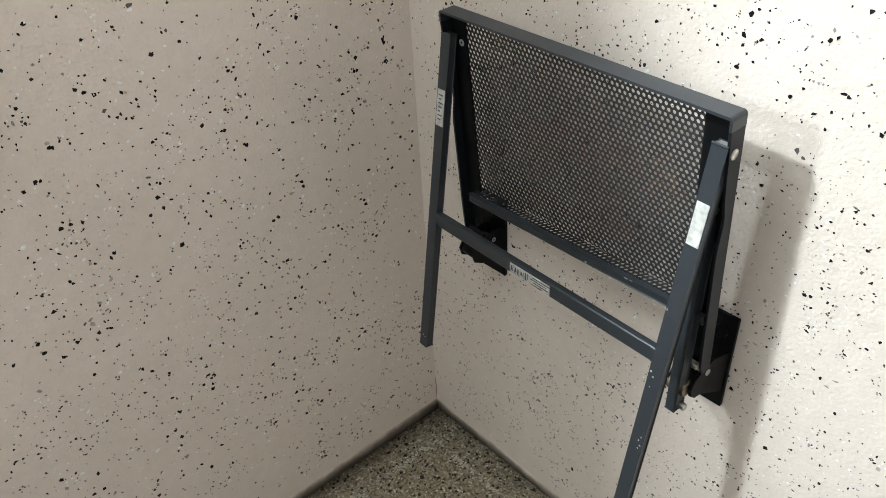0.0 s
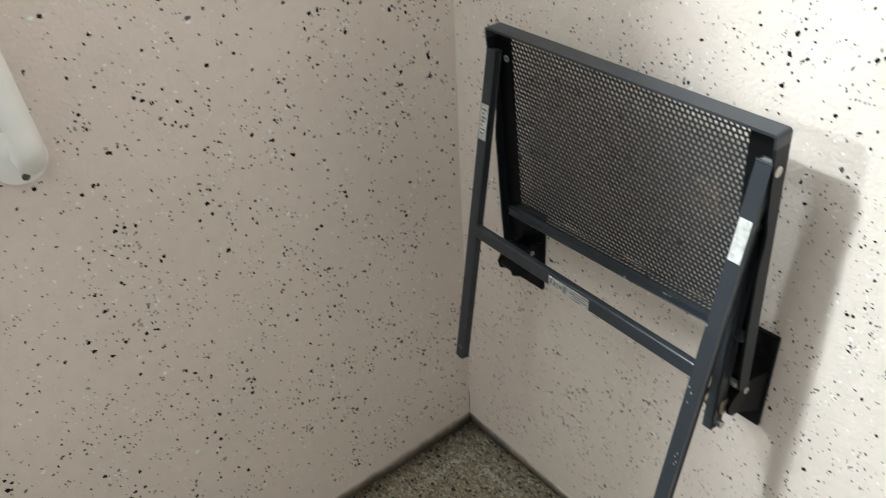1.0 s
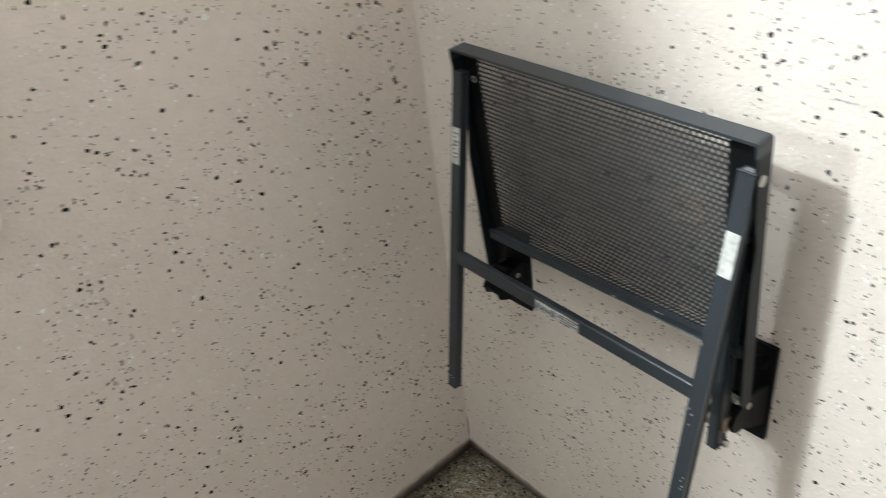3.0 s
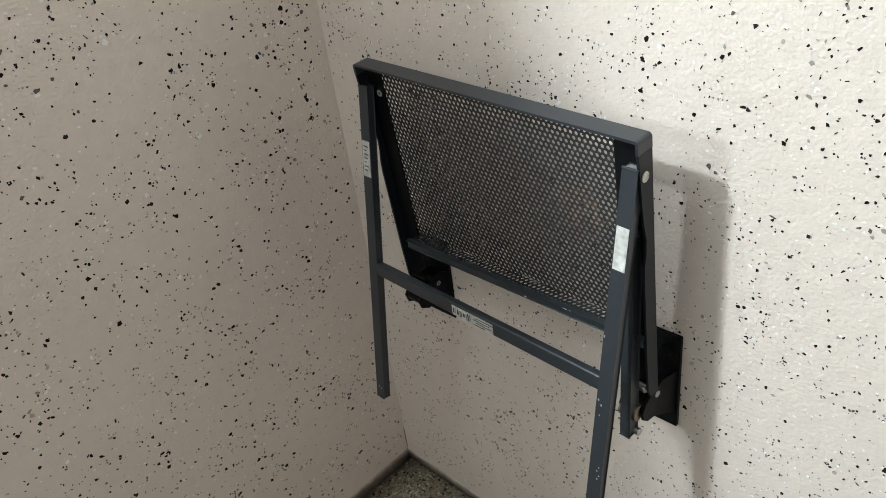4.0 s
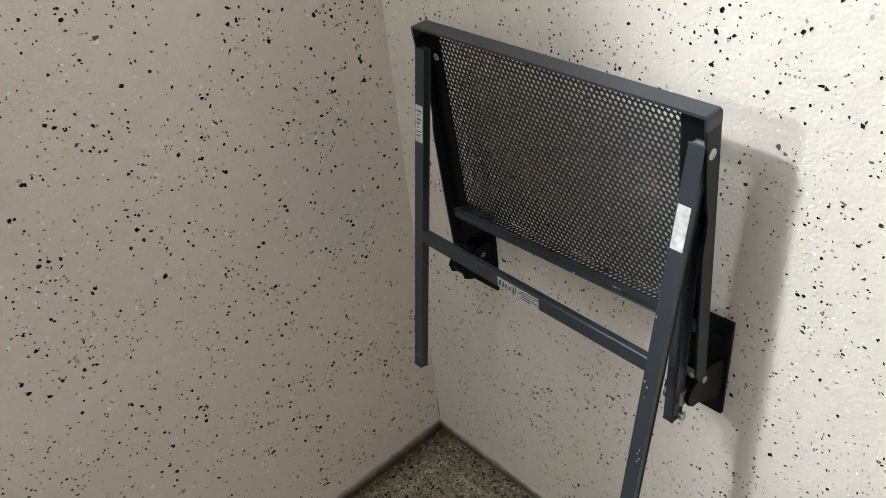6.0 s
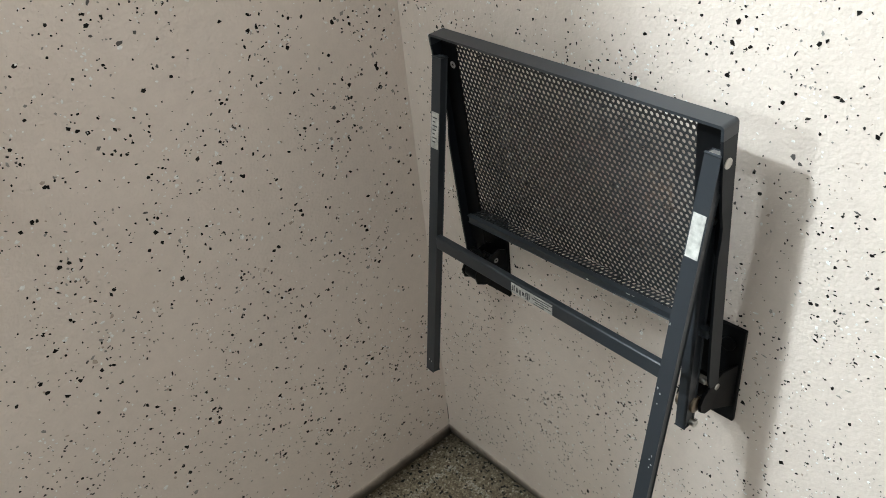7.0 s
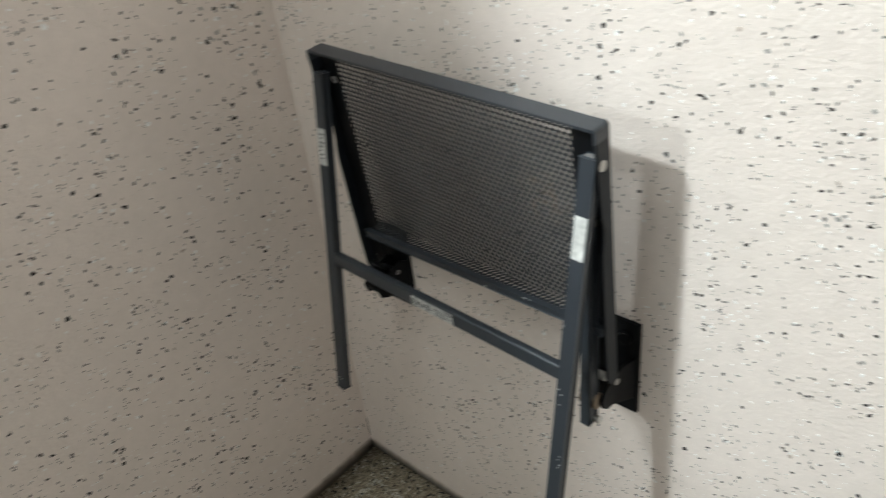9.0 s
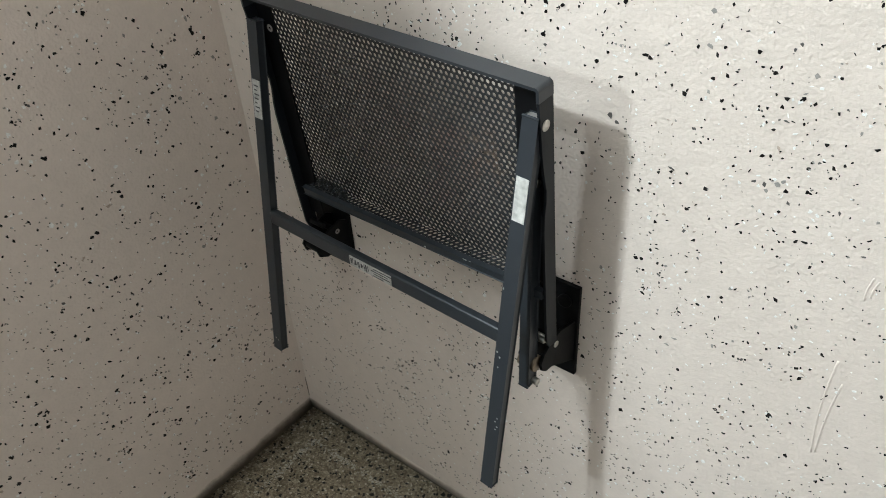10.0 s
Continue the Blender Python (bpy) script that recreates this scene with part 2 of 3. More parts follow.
def tube_along(points, r, n=24):
    """A round tube along a smooth row of points."""
    bm = bmesh.new()
    pts = [Vector(p) for p in points]
    rings = []
    side = Vector((1, 0, 0))
    for i, p in enumerate(pts):
        t = (pts[min(i + 1, len(pts) - 1)] - pts[max(i - 1, 0)]).normalized()
        x = (side - t * t.dot(side)).normalized()
        y = t.cross(x)
        rings.append([bm.verts.new(p + r * (math.cos(a) * x + math.sin(a) * y)) for a in (2 * math.pi * k / n for k in range(n))])
    for a, b in zip(rings, rings[1:]):
        for k in range(n):
            bm.faces.new((a[k], a[(k + 1) % n], b[(k + 1) % n], b[k]))
    bm.faces.new(rings[0][::-1])
    bm.faces.new(rings[-1])
    return bm


# the setting: two coated walls that meet in a corner, floor, and an unseen plain room added round them
FLOOR_Z = -0.0435
FOOT_R, FOOT_DROP, FOOT_END = 0.085, 0.015, 54


def wall_with_rolled_foot(along, length, back, up):
    """A wall slab whose foot rolls back to the floor. along: 'x' (faces -y) or 'y' (faces -x)."""
    r, thick, high = FOOT_R, 0.10, up
    steps = [high, 0.8, 0.4, 0.2, 0.1, 0.05]
    prof = [(0.0, z) for z in steps]
    for k in range(0, 9):
        a = math.radians(FOOT_END * k / 8)
        prof.append((r * (1 - math.cos(a)), FLOOR_Z - FOOT_DROP + r - r * math.sin(a)))
    prof += [ (thick, FLOOR_Z - 0.001), (thick, high)]
    bm = bmesh.new()
    ends = []
    for s in (back, -length):
        ends.append([bm.verts.new((s, d, z) if along == "x" else (d, s, z)) for d, z in prof])
    a, b = ends
    for i in range(len(prof)):
        j = (i + 1) % len(prof)
        bm.faces.new((a[i], a[j], b[j], b[i]))
    bm.faces.new(a)
    bm.faces.new(b[::-1])
    return bm


PARTITION, PARTITION_TOP = 1.17, 1.75
wall_left = setting("wall_north", wall_with_rolled_foot("x", PARTITION, 0.03, PARTITION_TOP), WALL, "off-white flake-coated partition wall with a rolled foot", "wall")
wall_seat = setting("wall_east", wall_with_rolled_foot("y", 1.40, 0.0005, 2.749), WALL, "off-white flake-coated wall behind the folding seat", "wall")
floor = setting("floor", slab((-4.3, -1.5, FLOOR_Z - 0.08), (0.12, 2.6, FLOOR_Z)), FLOOR, "speckled brown exposed-aggregate stone floor", "floor")
setting("ceiling", slab((-4.3, -1.5, 2.75), (0.12, 2.6, 2.85)), CEILING, "plain white painted ceiling", "ceiling")
# unseen wall added behind the camera to bounce fill onto the partition
setting("bounce_wall_south", slab((-4.2, -1.40, FLOOR_Z), (-0.0005, -1.30, 2.749)), BOUNCE_PAINT, "unseen plain wall, toned warm to bounce light onto the partition", "wall")
# unseen walls closing the room, dark and far to keep bounced light low
setting("wall_west", slab((-4.3, -1.40, FLOOR_Z), (-4.2, 2.5, 2.749)), GREY_PLASTER, "plain grey wall closing the room out of view", "wall")
setting("wall_room_north", slab((-4.2, 2.5, FLOOR_Z), (0.1, 2.6, 2.749)), GREY_PLASTER, "plain grey wall closing the room out of view", "wall")
setting("wall_room_east", slab((0.0, 0.1005, FLOOR_Z), (0.1, 2.5, 2.749)), GREY_PLASTER, "plain grey wall closing the room out of view", "wall")


def scatter(rng, spots, place, proud, size, jag=0.35, sides=(4, 4, 5, 5, 6), low=0.45):
    """Thin irregular chips laid on a plane. place(u, v, h): the world point."""
    verts, faces = [], []
    for u, v in spots:
        r = min(max(rng.lognormvariate(math.log(size), 0.40), size * 0.4), size * 1.7)
        turn, stretch = rng.random() * math.pi, rng.uniform(low, 1.0)
        n = rng.choice(sides)
        c, s = math.cos(turn), math.sin(turn)
        h = proud * rng.uniform(0.5, 1.0)
        first = len(verts)
        top = []
        for k in range(n):
            a = 2 * math.pi * (k + rng.uniform(-0.3, 0.3)) / n
            q = r * rng.uniform(1 - jag, 1 + jag)
            x, y = q * math.cos(a), q * math.sin(a) * stretch
            top.append((u + x * c - y * s, v + x * s + y * c))
        verts += [place(x, y, h) for x, y in top] + [place(x, y, -0.0005) for x, y in top]
        faces.append(tuple(range(first, first + n)))
        faces += [(first + k, first + n + k, first + n + (k + 1) % n, first + (k + 1) % n) for k in range(n)]
    return verts, faces


def chips_object(name, verts, faces, material, parent, label):
    me = bpy.data.meshes.new(name)
    me.from_pydata(verts, [], faces)
    bm = bmesh.new()
    bm.from_mesh(me)
    bmesh.ops.recalc_face_normals(bm, faces=bm.faces[:])
    bm.to_mesh(me)
    bm.free()
    me.materials.append(material)
    ob = new(name, me)
    ob.parent = parent
    return tagged(ob, label, "", "", "stuff")


def flake_spots(rng, count, u0, u1, v0, v1, seed):
    """Spots that gather in loose clusters."""
    spots = []
    while len(spots) < count:
        u, v = rng.uniform(u0, u1), rng.uniform(v0, v1)
        d = noise.noise(Vector((u * 9, v * 9, seed))) + 0.6 * noise.noise(Vector((u * 26, v * 26, seed + 7)))
        if rng.random() < min(1.0, 0.36 + max(0.0, d + 0.2) * 0.9):
            spots.append((u, v))
            while rng.random() < 0.30:
                spots.append((u + rng.gauss(0, 0.007), v + rng.gauss(0, 0.007)))
    return spots


rng = random.Random(11)
WALL_FLAKES = (
    (wall_left, lambda u, v, h: (-u, -h, v), 3, 1.11, ((2900, 0.0020, 0.30, 0.45, 0.0004), (5200, 0.00115, 0.34, 0.40, 0.0004))),
    (wall_seat, lambda u, v, h: (-h, -u, v), 47, 1.15, ((2500, 0.0016, 0.42, 0.28, 0.0006), (6900, 0.00112, 0.42, 0.26, 0.0005))),
)
for host, place, seed, span, sorts in WALL_FLAKES:
    for count, size, jag, low, proud in sorts:
        spots = [(u, v) for u, v in flake_spots(rng, int(count * span * 1.2), 0.004, span, 0.045, 1.22, seed) if 0.003 < u < span]
        chips_object("wall_flakes", *scatter(rng, spots, place, proud, size, jag, (4, 4, 5, 5, 6), low), FLAKES, host, "black, grey and white paint flakes in the coating")

# stones in the floor: close-set cells with dark joints
def packed_stones(rng, u0, u1, v0, v1, pitch, joint, lift):
    nu, nv = int((u1 - u0) / pitch), int((v1 - v0) / pitch)
    seeds = {(i, j): (u0 + (i + rng.uniform(0.04, 0.96)) * pitch, v0 + (j + rng.uniform(0.04, 0.96)) * pitch) for i in range(nu) for j in range(nv)}
    verts, faces = [], []
    for (i, j), (cu, cv) in seeds.items():
        cell = [(-pitch * 1.2, -pitch * 1.2), (pitch * 1.2, -pitch * 1.2), (pitch * 1.2, pitch * 1.2), (-pitch * 1.2, pitch * 1.2)]
        gap = joint * rng.uniform(0.5, 1.6)
        for di in (-2, -1, 0, 1, 2):
            for dj in (-2, -1, 0, 1, 2):
                other = seeds.get((i + di, j + dj))
                if other is None or (di == 0 and dj == 0):
                    continue
                dx, dy = other[0] - cu, other[1] - cv
                d = math.hypot(dx, dy) or 1e-6
                limit = d / 2 - gap
                dist = [(x * dx + y * dy) / d - limit for x, y in cell]
                cut = []
                for k in range(len(cell)):
                    m = (k + 1) % len(cell)
                    (x0, y0), (x1, y1) = cell[k], cell[m]
                    if dist[k] <= 0:
                        cut.append((x0, y0))
                    if dist[k] * dist[m] < 0:
                        f = dist[k] / (dist[k] - dist[m])
                        cut.append((x0 + (x1 - x0) * f, y0 + (y1 - y0) * f))
                cell = cut
                if len(cell) < 3:
                    break
            if len(cell) < 3:
                break
        if len(cell) < 3:
            continue
        n, first = len(cell), len(verts)
        h = lift * rng.uniform(0.5, 1.2)
        tx, ty = rng.gauss(0, 0.06), rng.gauss(0, 0.06)
        for scale, drop in ((0.80, 0.0), (1.0, 0.0006)):
            verts += [(cu + x * scale, cv + y * scale, FLOOR_Z + h - drop + (tx * x + ty * y) * scale) for x, y in cell]
        verts += [(cu + x, cv + y, FLOOR_Z - 0.0005) for x, y in cell]
        faces.append(tuple(range(first, first + n)))
        for a in (first, first + n):
            faces += [(a + k, a + n + k, a + n + (k + 1) % n, a + (k + 1) % n) for k in range(n)]
    return verts, faces


chips_object("floor_stones", *packed_stones(rng, -0.46, 0.038, -0.52, 0.038, 0.0037, 0.00018, 0.0009), STONES, floor, "close-set small brown and grey stones of the floor")
spots = [(rng.uniform(-0.45, 0.03), rng.uniform(-0.5, 0.03)) for _ in range(900)]
chips_object("dark_stones", *scatter(rng, spots, lambda u, v, h: (u, v, FLOOR_Z + h + 0.0009), 0.0009, 0.0028, 0.45, (3, 4, 4, 5), 0.4), DARK_STONES, floor, "black stone chips set in the floor")

# pale grout crumbs in two lines beside the walls
spots = []
for _ in range(900):
    d, off = rng.uniform(0.03, 0.42), rng.gauss(-0.034, 0.0035)
    spots.append((-d, off) if rng.random() < 0.5 else (off, -d))
chips_object("pale_stones", *scatter(rng, spots, lambda u, v, h: (u, v, FLOOR_Z + h + 0.0010), 0.0008, 0.0013, 0.45, (3, 4, 5)), PALE_STONES, floor, "pale crumbs of grout along the wall joints")

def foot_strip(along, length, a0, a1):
    """A thin strip laid over the rolled foot of a wall."""
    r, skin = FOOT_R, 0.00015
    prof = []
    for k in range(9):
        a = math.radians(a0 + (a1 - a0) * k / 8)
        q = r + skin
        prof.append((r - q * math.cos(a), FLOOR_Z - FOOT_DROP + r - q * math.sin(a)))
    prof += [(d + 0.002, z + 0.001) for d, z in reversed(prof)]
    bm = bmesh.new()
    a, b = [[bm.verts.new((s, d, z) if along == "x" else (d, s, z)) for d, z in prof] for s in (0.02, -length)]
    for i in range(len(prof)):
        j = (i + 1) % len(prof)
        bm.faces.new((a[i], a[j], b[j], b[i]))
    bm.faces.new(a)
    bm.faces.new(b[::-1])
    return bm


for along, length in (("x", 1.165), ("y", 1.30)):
    setting("trim", foot_strip(along, length, 0, 54), FOOT_BROWN, "rolled wall foot, turning dark brown towards the floor", "trim", True)

# a crack in the coating where the two walls meet
crack = random.Random(8)
spine = [(-0.0012 + crack.uniform(-0.0008, 0.0008), 0.034 + 0.005 * k) for k in range(11)]
bm = bmesh.new()
edge = []
for k, (d, z) in enumerate(spine):
    w = 0.0005 * math.sin(math.pi * (k + 0.3) / 10.6) + 0.0001
    edge.append((bm.verts.new((d - w, d - 0.0006, z)), bm.verts.new((d + 0.0004, d - w - 0.0006, z))))
for (a0, b0), (a1, b1) in zip(edge, edge[1:]):
    bm.faces.new((a0, b0, b1, a1))
crack_mark = new("crack", mesh_of("crack", bm, BRACKET))
crack_mark.parent = wall_left

# the folding seat, hinged to the wall and folded up
ASKEW = math.atan2(0.0197, 0.3993)
LEFTWARD = Vector((math.sin(ASKEW), math.cos(ASKEW), 0.015)).normalized()
OUT = Vector((-math.cos(ASKEW), math.sin(ASKEW), 0))
UP = Vector((0, 0, 1))
LEAN_OUT = math.radians(4.5)
RISE = OUT * math.sin(LEAN_OUT) + UP * math.cos(LEAN_OUT)
FACE = OUT * math.cos(LEAN_OUT) - UP * math.sin(LEAN_OUT)
TOP_LEFT = Vector((-0.0737, -0.1495, 0.8355))
WIDTH, DEPTH = 0.400, 0.0212


def on_seat(s, v, w):
    """s: across from the left side; v: up from the top edge; w: out from the front edge."""
    return TOP_LEFT - LEFTWARD * s + RISE * v + FACE * w


def beside(s, o, z):
    """s: across from the left side; o: out from the top edge, level; z: height."""
    p = TOP_LEFT - LEFTWARD * s + OUT * o
    return Vector((p.x, p.y, z))


seat = thing("folding_seat", (0.0, -0.345, 0.43), "slate-grey steel folding wall seat with perforated panel, folded up", "folding seat")

# top rail: a strip bent round both outer corners
def bent_lip(drop, r, thick):
    path = [(0.0, -drop)]
    for k in range(7):
        a = math.pi / 2 * k / 6
        path.append((r - r * math.cos(a), -r + r * math.sin(a)))
    path += [(WIDTH - x, v) for x, v in reversed(path)]
    bm = bmesh.new()
    loops = []
    for i, (x, v) in enumerate(path):
        x0, v0 = path[max(i - 1, 0)]
        x1, v1 = path[min(i + 1, len(path) - 1)]
        d = math.hypot(x1 - x0, v1 - v0)
        nx, nv = (v1 - v0) / d * thick, -(x1 - x0) / d * thick
        loops.append([bm.verts.new(on_seat(x, v, 0)), bm.verts.new(on_seat(x, v, -DEPTH)),
                      bm.verts.new(on_seat(x + nx, v + nv, -DEPTH)), bm.verts.new(on_seat(x + nx, v + nv, 0))])
    for p, q in zip(loops, loops[1:]):
        for k in range(4):
            bm.faces.new((p[k], p[(k + 1) % 4], q[(k + 1) % 4], q[k]))
    bm.faces.new(loops[0])
    bm.faces.new(loops[-1][::-1])
    sharp = [e for e in bm.edges if len(e.link_faces) == 2 and e.calc_face_angle(0) > 1.2]
    bmesh.ops.bevel(bm, geom=sharp, offset=0.0014, segments=4, profile=0.5, affect="EDGES")
    return bm


part("top_rail", bent_lip(0.014, 0.0040, 0.003), STEEL, seat, "slate-grey steel front lip")

RAIL = [(-0.012, 0.0), (-0.026, -0.0012), (-0.062, -0.0030), (-0.085, -0.0050), (-0.104, -0.0082), (-0.118, -0.0082), (-0.134, -0.0046), (-0.150, -0.0034),
        (-0.260, -0.0030), (-0.302, -0.0035), (-0.313, -0.007), (-0.316, -DEPTH + 0.002), (-0.313, -DEPTH), (-0.012, -DEPTH)]
for s in (0.0015, WIDTH - 0.0015):
    longer = 1.05 if s < 0.2 else 1.0
    rail = part("side_rail", plate([on_seat(s, v * (longer if v < -0.2 else 1.0) - 0.002, w) for v, w in RAIL], 0.003), SHADED_STEEL, seat)
    inward = 1 if s < 0.2 else -1
    wide = 0.026 if s < 0.2 else 0.034
    bm = bar(on_seat(s + inward * (wide / 2 + 0.001), -0.003, -DEPTH + 0.0048), on_seat(s + inward * (wide / 2 + 0.001), -0.305, -DEPTH + 0.0048), LEFTWARD, wide, 0.002, 0.0005)
    part("back_flange", bm, BRACKET, rail, "near-black flange")
    p = on_seat(s - inward * 0.0010, -0.0385, -0.0090)
    part("rivet", rod(p, p + LEFTWARD * inward * 0.0014, 0.0054, 20, 0.0008), ZINC, rail, "flat zinc rivet head", True)
p = on_seat(0.0195, -0.0405, -0.0164)
part("tube_rivet", ring(p, p + FACE * 0.0018, 0.0019, 0.0044), DULL_ZINC, seat, "zinc tubular rivet")

# bottom rail of the frame
def sill(s):
    """Height of the bottom rail's middle, which hangs a little askew."""
    return -0.2570 + 0.058 * s


bottom_rail = part("bottom_rail", bar(on_seat(0.022, sill(0.022), -0.0025), on_seat(WIDTH - 0.004, sill(WIDTH - 0.004), -0.0025), RISE, 0.0105, 0.0045, 0.0014), STEEL, seat)


def perforated(a0, a1, b0, b1, pitch, hole, thick, place, keep=lambda a, b: True):
    """A sheet of hexagonal cells, each with a round hole through it. place(a, b, h): the world point."""
    verts, faces = [], []
    row = pitch * math.sqrt(3) / 2
    rows, cols = int((b1 - b0) / row), int((a1 - a0) / pitch)
    corner = pitch / math.sqrt(3)
    n = 12
    for i in range(rows + 1):
        for j in range(cols + 1 - i % 2):
            ca, cb = a0 + (j + 0.5 * (i % 2)) * pitch, b0 + i * row
            if not keep(ca, cb):
                continue
            base = len(verts)
            for h in (0.0, -thick):
                for r in (None, hole):
                    for k in range(n):
                        t = math.pi / 2 + 2 * math.pi * k / n
                        q = r or (corner if k % 2 == 0 else pitch / 2)
                        verts.append(place(ca + q * math.cos(t), cb + q * math.sin(t), h))
            for k in range(n):
                m = (k + 1) % n
                faces.append((base + k, base + m, base + n + m, base + n + k))
                faces.append((base + 2 * n + m, base + 2 * n + k, base + 3 * n + k, base + 3 * n + m))
                faces.append((base + n + k, base + n + m, base + 3 * n + m, base + 3 * n + k))
    me = bpy.data.meshes.new("perforated_sheet")
    me.from_pydata(verts, [], faces)
    bm = bmesh.new()
    bm.from_mesh(me)
    bmesh.ops.remove_doubles(bm, verts=bm.verts[:], dist=0.00002)
    return bm


PITCH, HOLE = 0.0066, 0.00235
part("perforated_panel", perforated(0.0240, 0.370, -0.2552, -0.012, PITCH, HOLE, 0.0012, lambda a, b, h: on_seat(a, b, -DEPTH + 0.003 + h), lambda a, b: b > sill(a) + 0.0065), PANEL, seat, "grey sheet with staggered round holes")
part("perforated_ledge", perforated(0.0250, 0.390, -0.0182, -0.0060, PITCH, HOLE, 0.0015, lambda a, b, h: on_seat(a, sill(a) + 0.0040 + h, b)), PANEL, seat, "perforated lower return of the sheet")

# the leg frame, hanging from the rivets
LEG_W, LEG_D = 0.0138, 0.0108
legs = []
for s_top, z_top, s_low, o_low in ((0.009, 0.807, 0.003, 0.056), (0.3905, 0.800, 0.3772, 0.049)):
    top, low = beside(s_top, -0.008, z_top), beside(s_low, o_low, 0.347)
    legs.append((top, low))


def on_leg(k, z, out=0.0, across=0.0):
    top, low = legs[k]
    f = (top.z - z) / (top.z - low.z)
    return top.lerp(low, f) + OUT * out - LEFTWARD * across


leg_parts = []
for k in (0, 1):
    leg = part("leg", bar(*legs[k], LEFTWARD, LEG_W, LEG_D, 0.0016), STEEL, seat)
    leg_parts.append(leg)
    a, b = legs[k]
    part("leg_end", bar(a + (a - b).normalized() * 0.0007, a, LEFTWARD, LEG_W - 0.0022, LEG_D - 0.0022, 0.0), DULL_ZINC if k else STEEL, leg, "pale cut end of the tube" if k else "")
cross = part("crossbar", bar(on_leg(0, 0.5615, 0, LEG_W / 2 - 0.001), on_leg(1, 0.5615, 0, -LEG_W / 2 + 0.001), UP, 0.0200, LEG_D - 0.001, 0.0028), STEEL, seat)

# labels
F = LEG_D / 2 + 0.0003


def wrap(k, z0, z1, wide):
    return bar(on_leg(k, z0, F), on_leg(k, z1, F), LEFTWARD, wide, 0.0006, 0.0)


sticker = part("sticker", wrap(0, 0.740, 0.693, LEG_W), PAPER, leg_parts[0], "white printed paper label")
for i in range(7):
    z = 0.733 - 0.0052 * i
    part("print_line", bar(on_leg(0, z, F + 0.0004, -0.004), on_leg(0, z, F + 0.0004, (0.004, 0.001, 0.0045, 0.003, 0.0, 0.004, 0.002)[i]), UP, 0.0016, 0.0003, 0.0), INK, leg_parts[0])
part("sticker", wrap(1, 0.744, 0.699, LEG_W), PAPER, leg_parts[1], "worn white paper label")


def on_cross(f, dz=0.0, out=0.0):
    a, b = on_leg(0, 0.5615), on_leg(1, 0.5615)
    p = a.lerp(b, f) + OUT * out
    p.z = 0.5615 + dz
    return p


C = LEG_D / 2
nick = random.Random(5)
label = part("label", bar(on_cross(0.405, -0.0005, C), on_cross(0.583, -0.0005, C), UP, 0.0140, 0.0008, 0.0), PAPER, cross, "white label with barcode")
f = 0.412
for i in range(11):
    w = 0.0026 if i % 3 == 0 else 0.0014
    top, foot = nick.uniform(0.001, 0.0052), nick.uniform(-0.0058, -0.003)
    part("code_bar", bar(on_cross(f, foot, C + 0.0006), on_cross(f + nick.uniform(-0.003, 0.003), top, C + 0.0006), LEFTWARD, w * 0.75, 0.0003, 0.0), INK, cross)
    f += 0.0085 if i % 2 else 0.0066
for i, (f0, f1) in enumerate(((0.51, 0.585), (0.50, 0.57), (0.51, 0.578), (0.505, 0.55))):
    z = 0.0042 - 0.0034 * i
    part("print_line", bar(on_cross(f0, z, C + 0.0006), on_cross(f1, z, C + 0.0006), UP, 0.0011, 0.0003, 0.0), INK, cross)

# nicks in the paint
for k, z, a in ((1, 0.543, -0.006), (1, 0.537, -0.002), (1, 0.524, -0.003), (1, 0.455, 0.004), (1, 0.449, 0.002), (1, 0.443, 0.005), (1, 0.438, 0.003), (1, 0.622, -0.007), (0, 0.366, -0.002), (0, 0.364, 0.003)):
    c = on_leg(k, z, F)
    n = 5
    outline = []
    for i in range(n):
        q = 2 * math.pi * i / n
        r = 0.0008 * nick.uniform(0.5, 1.6)
        outline.append(c - LEFTWARD * (a + r * math.cos(q)) + UP * r * 1.6 * math.sin(q))
    part("paint_nick", plate(outline, 0.0004, 0.0), CHIPPED, leg_parts[k], "bare chipped spot")

for s_chip, high, long in ((0.296, 0.0035, 0.0032), (0.303, 0.0042, 0.0022), (0.236, -0.004, 0.0020), (0.372, 0.003, 0.0022)):
    outline = [on_seat(s_chip + long * dx, sill(s_chip) + high + 0.0012 * dv, 0.0002) for dx, dv in ((-1, 0.1), (-0.2, 0.8), (0.9, 0.3), (0.5, -0.7), (-0.6, -0.6))]
    part("paint_nick", plate(outline, 0.0005, 0.0), CHIPPED, bottom_rail, "bare chipped spot")

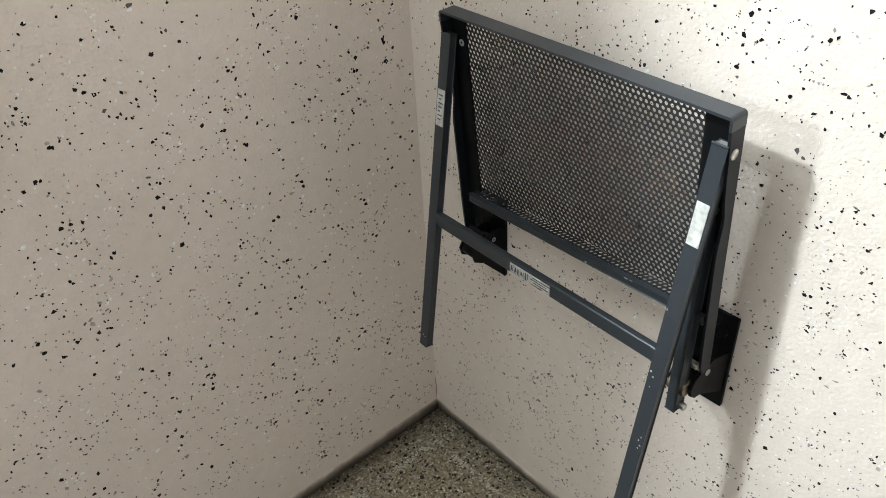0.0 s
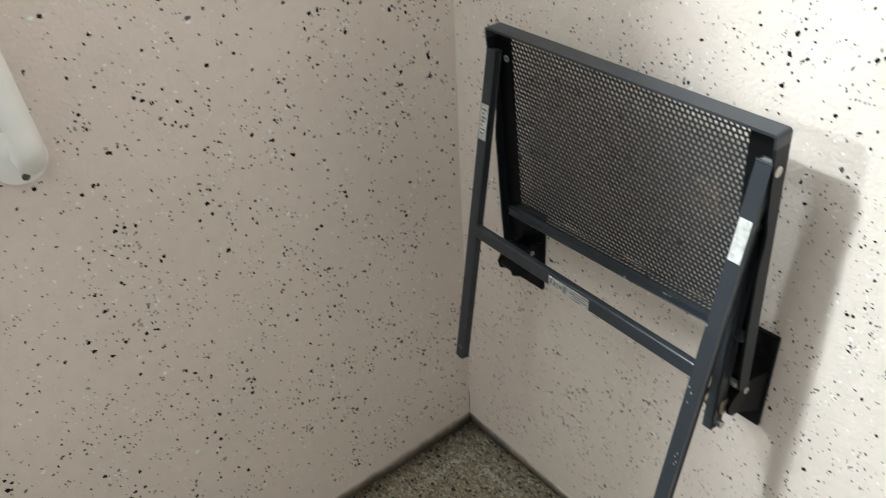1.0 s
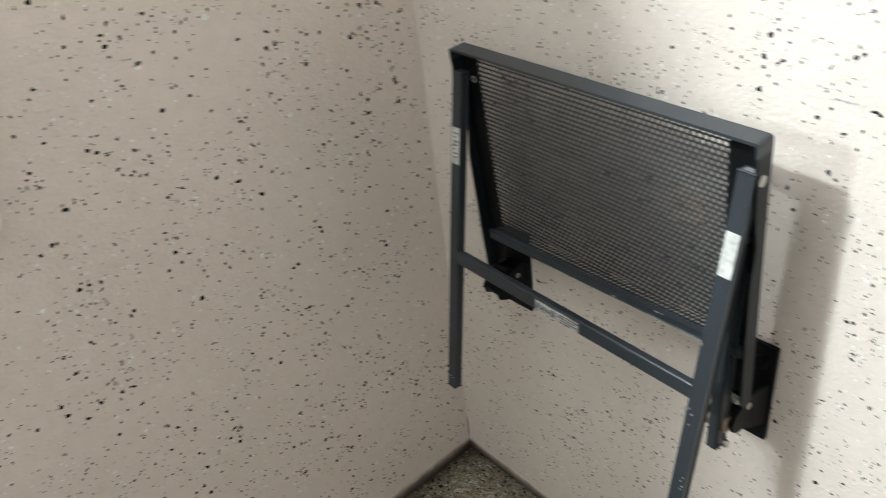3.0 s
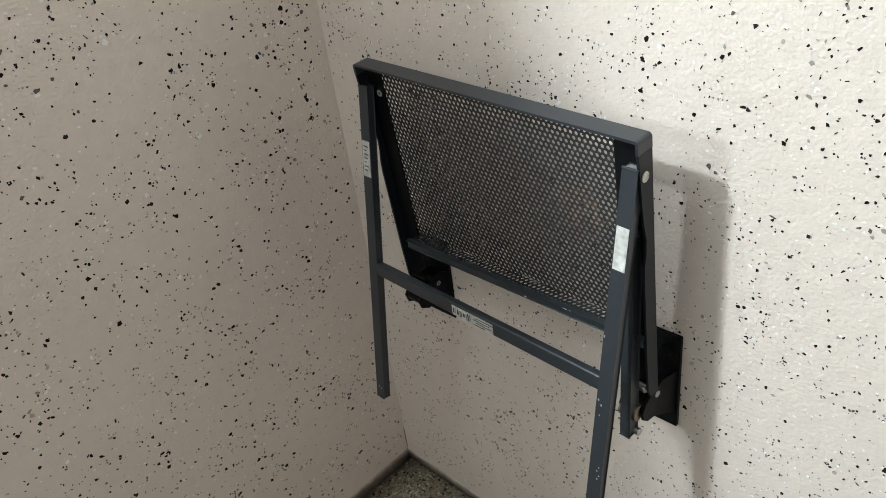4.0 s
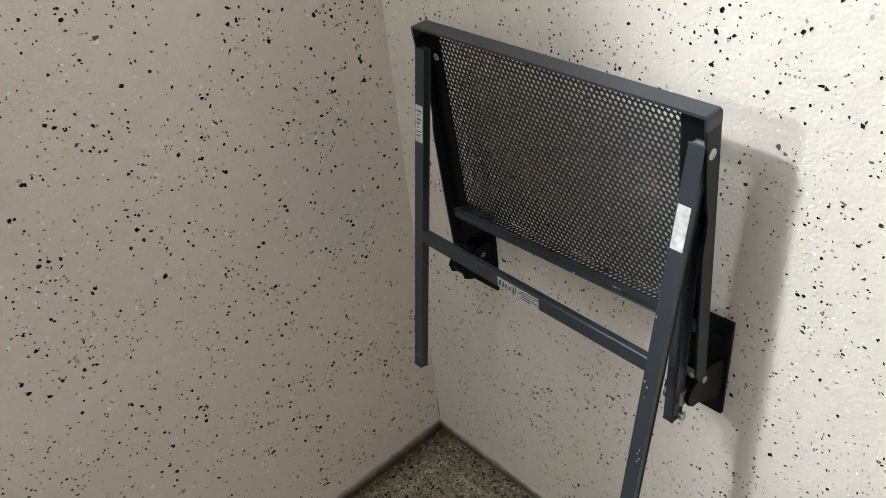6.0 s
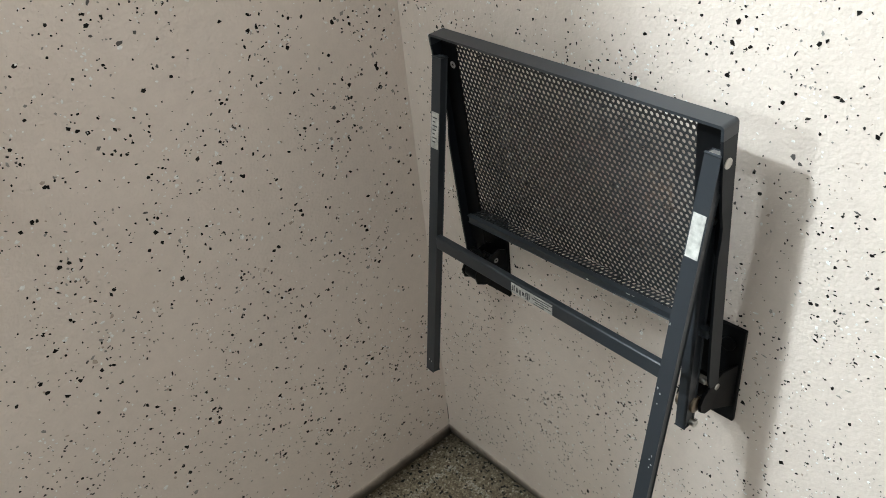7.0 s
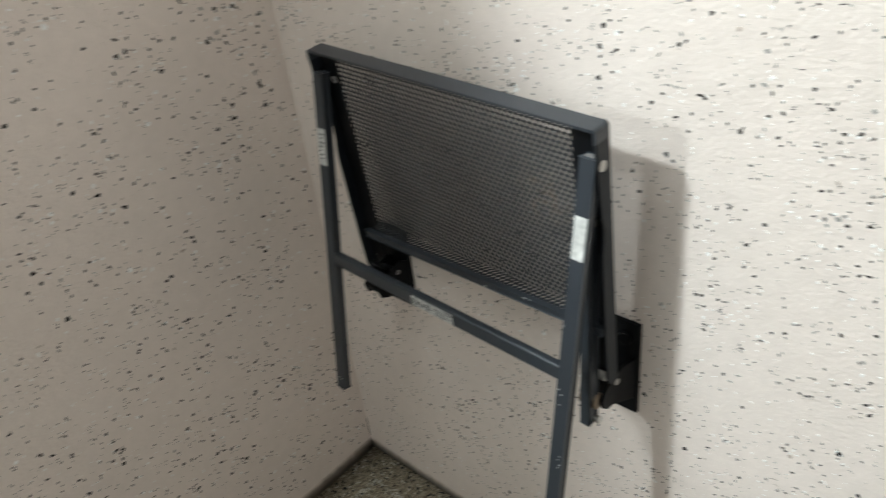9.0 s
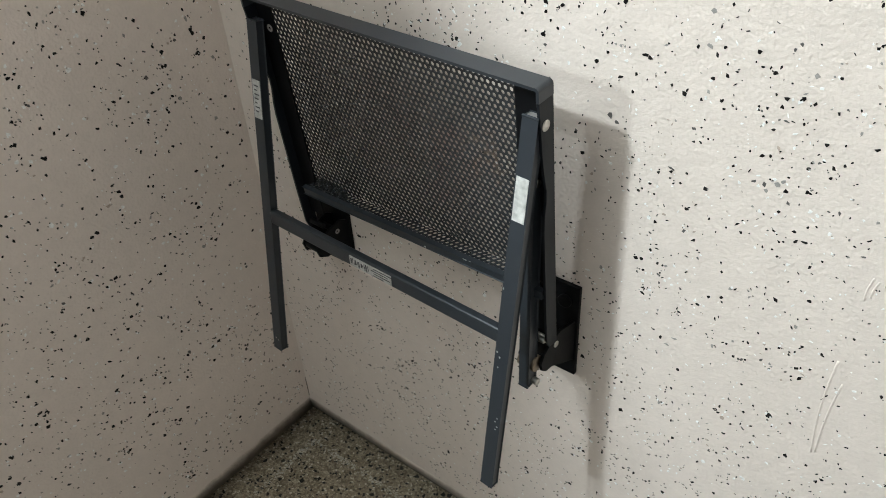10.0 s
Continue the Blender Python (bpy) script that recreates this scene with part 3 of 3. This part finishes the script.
# brackets: wall plate, two ears, pins, and the stay bar on each side
LEFT_EAR = [(-0.120, 0.512), (-0.060, 0.517), (-0.038, 0.511), (-0.018, 0.500), (-0.013, 0.491), (-0.017, 0.478), (-0.030, 0.471), (-0.045, 0.474), (-0.120, 0.450)]
EAR = [(-0.120, 0.512), (-0.060, 0.517), (-0.042, 0.511), (-0.029, 0.502), (-0.024, 0.492), (-0.026, 0.481), (-0.034, 0.474), (-0.045, 0.474), (-0.120, 0.450)]
for side, y0, y1, ears, s_bar in ((0, -0.193, -0.127, (0.006, 0.034), 0.018), (1, -0.5535, -0.4880, (0.366, 0.394), 0.383)):
    wall_plate = part("wall_plate", slab((-0.006, y0, 0.427 if side else 0.431), (-0.0005, y1, 0.560), 0.0012), BRACKET, seat, "black painted wall plate")
    for y, z in ((y0 + 0.017, 0.537), (y1 - 0.017, 0.537), (y1 - 0.017, 0.447)):
        part("bolt", rod((-0.0055, y, z), (-0.0105, y, z), 0.0085, 24, 0.0015), BRACKET, wall_plate, "black bolt head", False)
    for s in ears:
        pts = [beside(s, o, z) for o, z in (EAR if side else LEFT_EAR)]
        pts = [Vector((min(p.x, -0.004), p.y, p.z)) for p in pts]
        part("bracket_ear", plate(pts, 0.004), BRACKET, seat, "black painted bracket ear")
    a, b = ears
    # left bracket's shade put into colour: pins and bushing black there, not bare metal
    part("hinge_pin", rod(beside(a - 0.003, -0.051, 0.5035), beside(b + 0.003, -0.051, 0.5035), 0.0042, 18, 0.0008), ZINC if side else BRACKET, seat, "hinge pin", True)
    part("bushing", rod(beside(a + 0.003, -0.0245, 0.490), beside(b - 0.003, -0.0245, 0.490), 0.0098, 24, 0.001), BRASS if side else BRACKET, seat, "dull metal bushing", True)
    part("stop_pin", rod(beside(a + 0.002, -0.033, 0.520), beside(b - 0.001, -0.033, 0.520), 0.0036, 18, 0.0005), ZINC if side else BRACKET, seat, "stop pin", True)
    if side == 0:
        eye_at = beside(b + 0.0031, -0.051, 0.5035)
        part("pin_eye", ring(eye_at, eye_at - LEFTWARD * 0.0008, 0.0016, 0.0036, 16), DULL_ZINC, seat, "bare rim of the hinge pin")
    if side == 1:
        stay = part("stay_bar", bar(beside(s_bar, -0.020, 0.760), beside(s_bar, -0.0165, 0.464), LEFTWARD, 0.009, 0.0155, 0.002), STEEL, seat)
        part("stay_bolt", rod(beside(s_bar - 0.010, -0.021, 0.466), beside(s_bar + 0.011, -0.021, 0.466), 0.0045, 18, 0.0008), ZINC, stay, "zinc bolt with domed ends", True)
        part("stay_rivet", rod(beside(s_bar - 0.006, -0.0175, 0.727), beside(s_bar + 0.008, -0.0175, 0.727), 0.0040, 18, 0.0008), ZINC, stay, "zinc rivet", True)

# the grab bar on the partition wall
grab = thing("grab_bar", (-0.587, -0.002, 0.785), "white enamelled upright grab bar with round screwed flange", "grab bar")


def grab_path(low, high, stand, bend):
    pts = [(-0.5795, -0.002, low), (-0.5795, -(stand - bend), low)]
    for k in range(1, 9):
        a = math.pi / 2 * k / 8
        pts.append((-0.5795, -(stand - bend) - bend * math.sin(a), low + bend - bend * math.cos(a)))
    for k in range(1, 13):
        pts.append((-0.5795 - 0.018 * k / 12, -stand, low + bend + (high - low - 2 * bend) * k / 12))
    for k in range(1, 9):
        a = math.pi / 2 * k / 8
        pts.append((-0.5975, -(stand - bend) - bend * math.cos(a), high - bend + bend * math.sin(a)))
    pts.append((-0.5975, -0.002, high))
    return pts


part("bar", tube_along(grab_path(0.787, 1.068, 0.048, 0.030), 0.0146), WHITE, grab, "white enamelled tube", True)
for x, z in ((-0.587, 0.785), (-0.601, 1.068)):
    flange = part("flange", rod((x, -0.0002, z), (x, -0.005, z), 0.0295, 40, 0.0015), WHITE, grab, "round white flange")
    for k in range(3):
        a = math.radians(157 + 116 * k)
        c = Vector((x + 0.0215 * math.cos(a), -0.0046, z + 0.0215 * math.sin(a)))
        part("screw", rod(c, c + Vector((0, -0.0010, 0)), 0.0042, 16, 0.0004), SCREW, flange, "dark screw head")

# unseen holders added for the two inferred lamps, each hung from the ceiling on a rod
for spot, watts, radius, tone in LAMPS:
    lamp = thing("assumed_lamp_holder", (spot.x, spot.y, 2.75), "unseen white lamp holder on a ceiling rod, added at the inferred lamp's place", "lamp", "pendant lamps")
    part("ceiling_rose", rod((spot.x, spot.y, 2.7495), (spot.x, spot.y, 2.730), 0.05, 32, 0.006), WHITE, lamp)
    part("hanger_rod", rod((spot.x, spot.y, 2.732), (spot.x, spot.y, spot.z + 0.125), 0.006, 12), ZINC, lamp)
    part("lamp_cap", rod((spot.x, spot.y, spot.z + 0.150), (spot.x, spot.y, spot.z + 0.110), 0.035, 32, 0.006), WHITE, lamp)

# trowel marks in the coating
for y0, z0, y1, z1, bow in ((-0.810, 0.595, -0.8145, 0.472, 0.003), (-0.8195, 0.571, -0.8175, 0.474, 0.002), (-0.8145, 0.692, -0.8125, 0.668, 0.001), (-0.8190, 0.690, -0.8165, 0.672, 0.001)):
    pts = []
    for k in range(13):
        f = k / 12
        pts.append((0.0004, y0 + (y1 - y0) * f + bow * math.sin(math.pi * f), z0 + (z1 - z0) * f))
    bm = tube_along(pts, 0.0011, 8)
    me = mesh_of("trowel_ridge", bm, WALL, True)
    ob = new("trowel_ridge", me)
    ob.parent = wall_seat
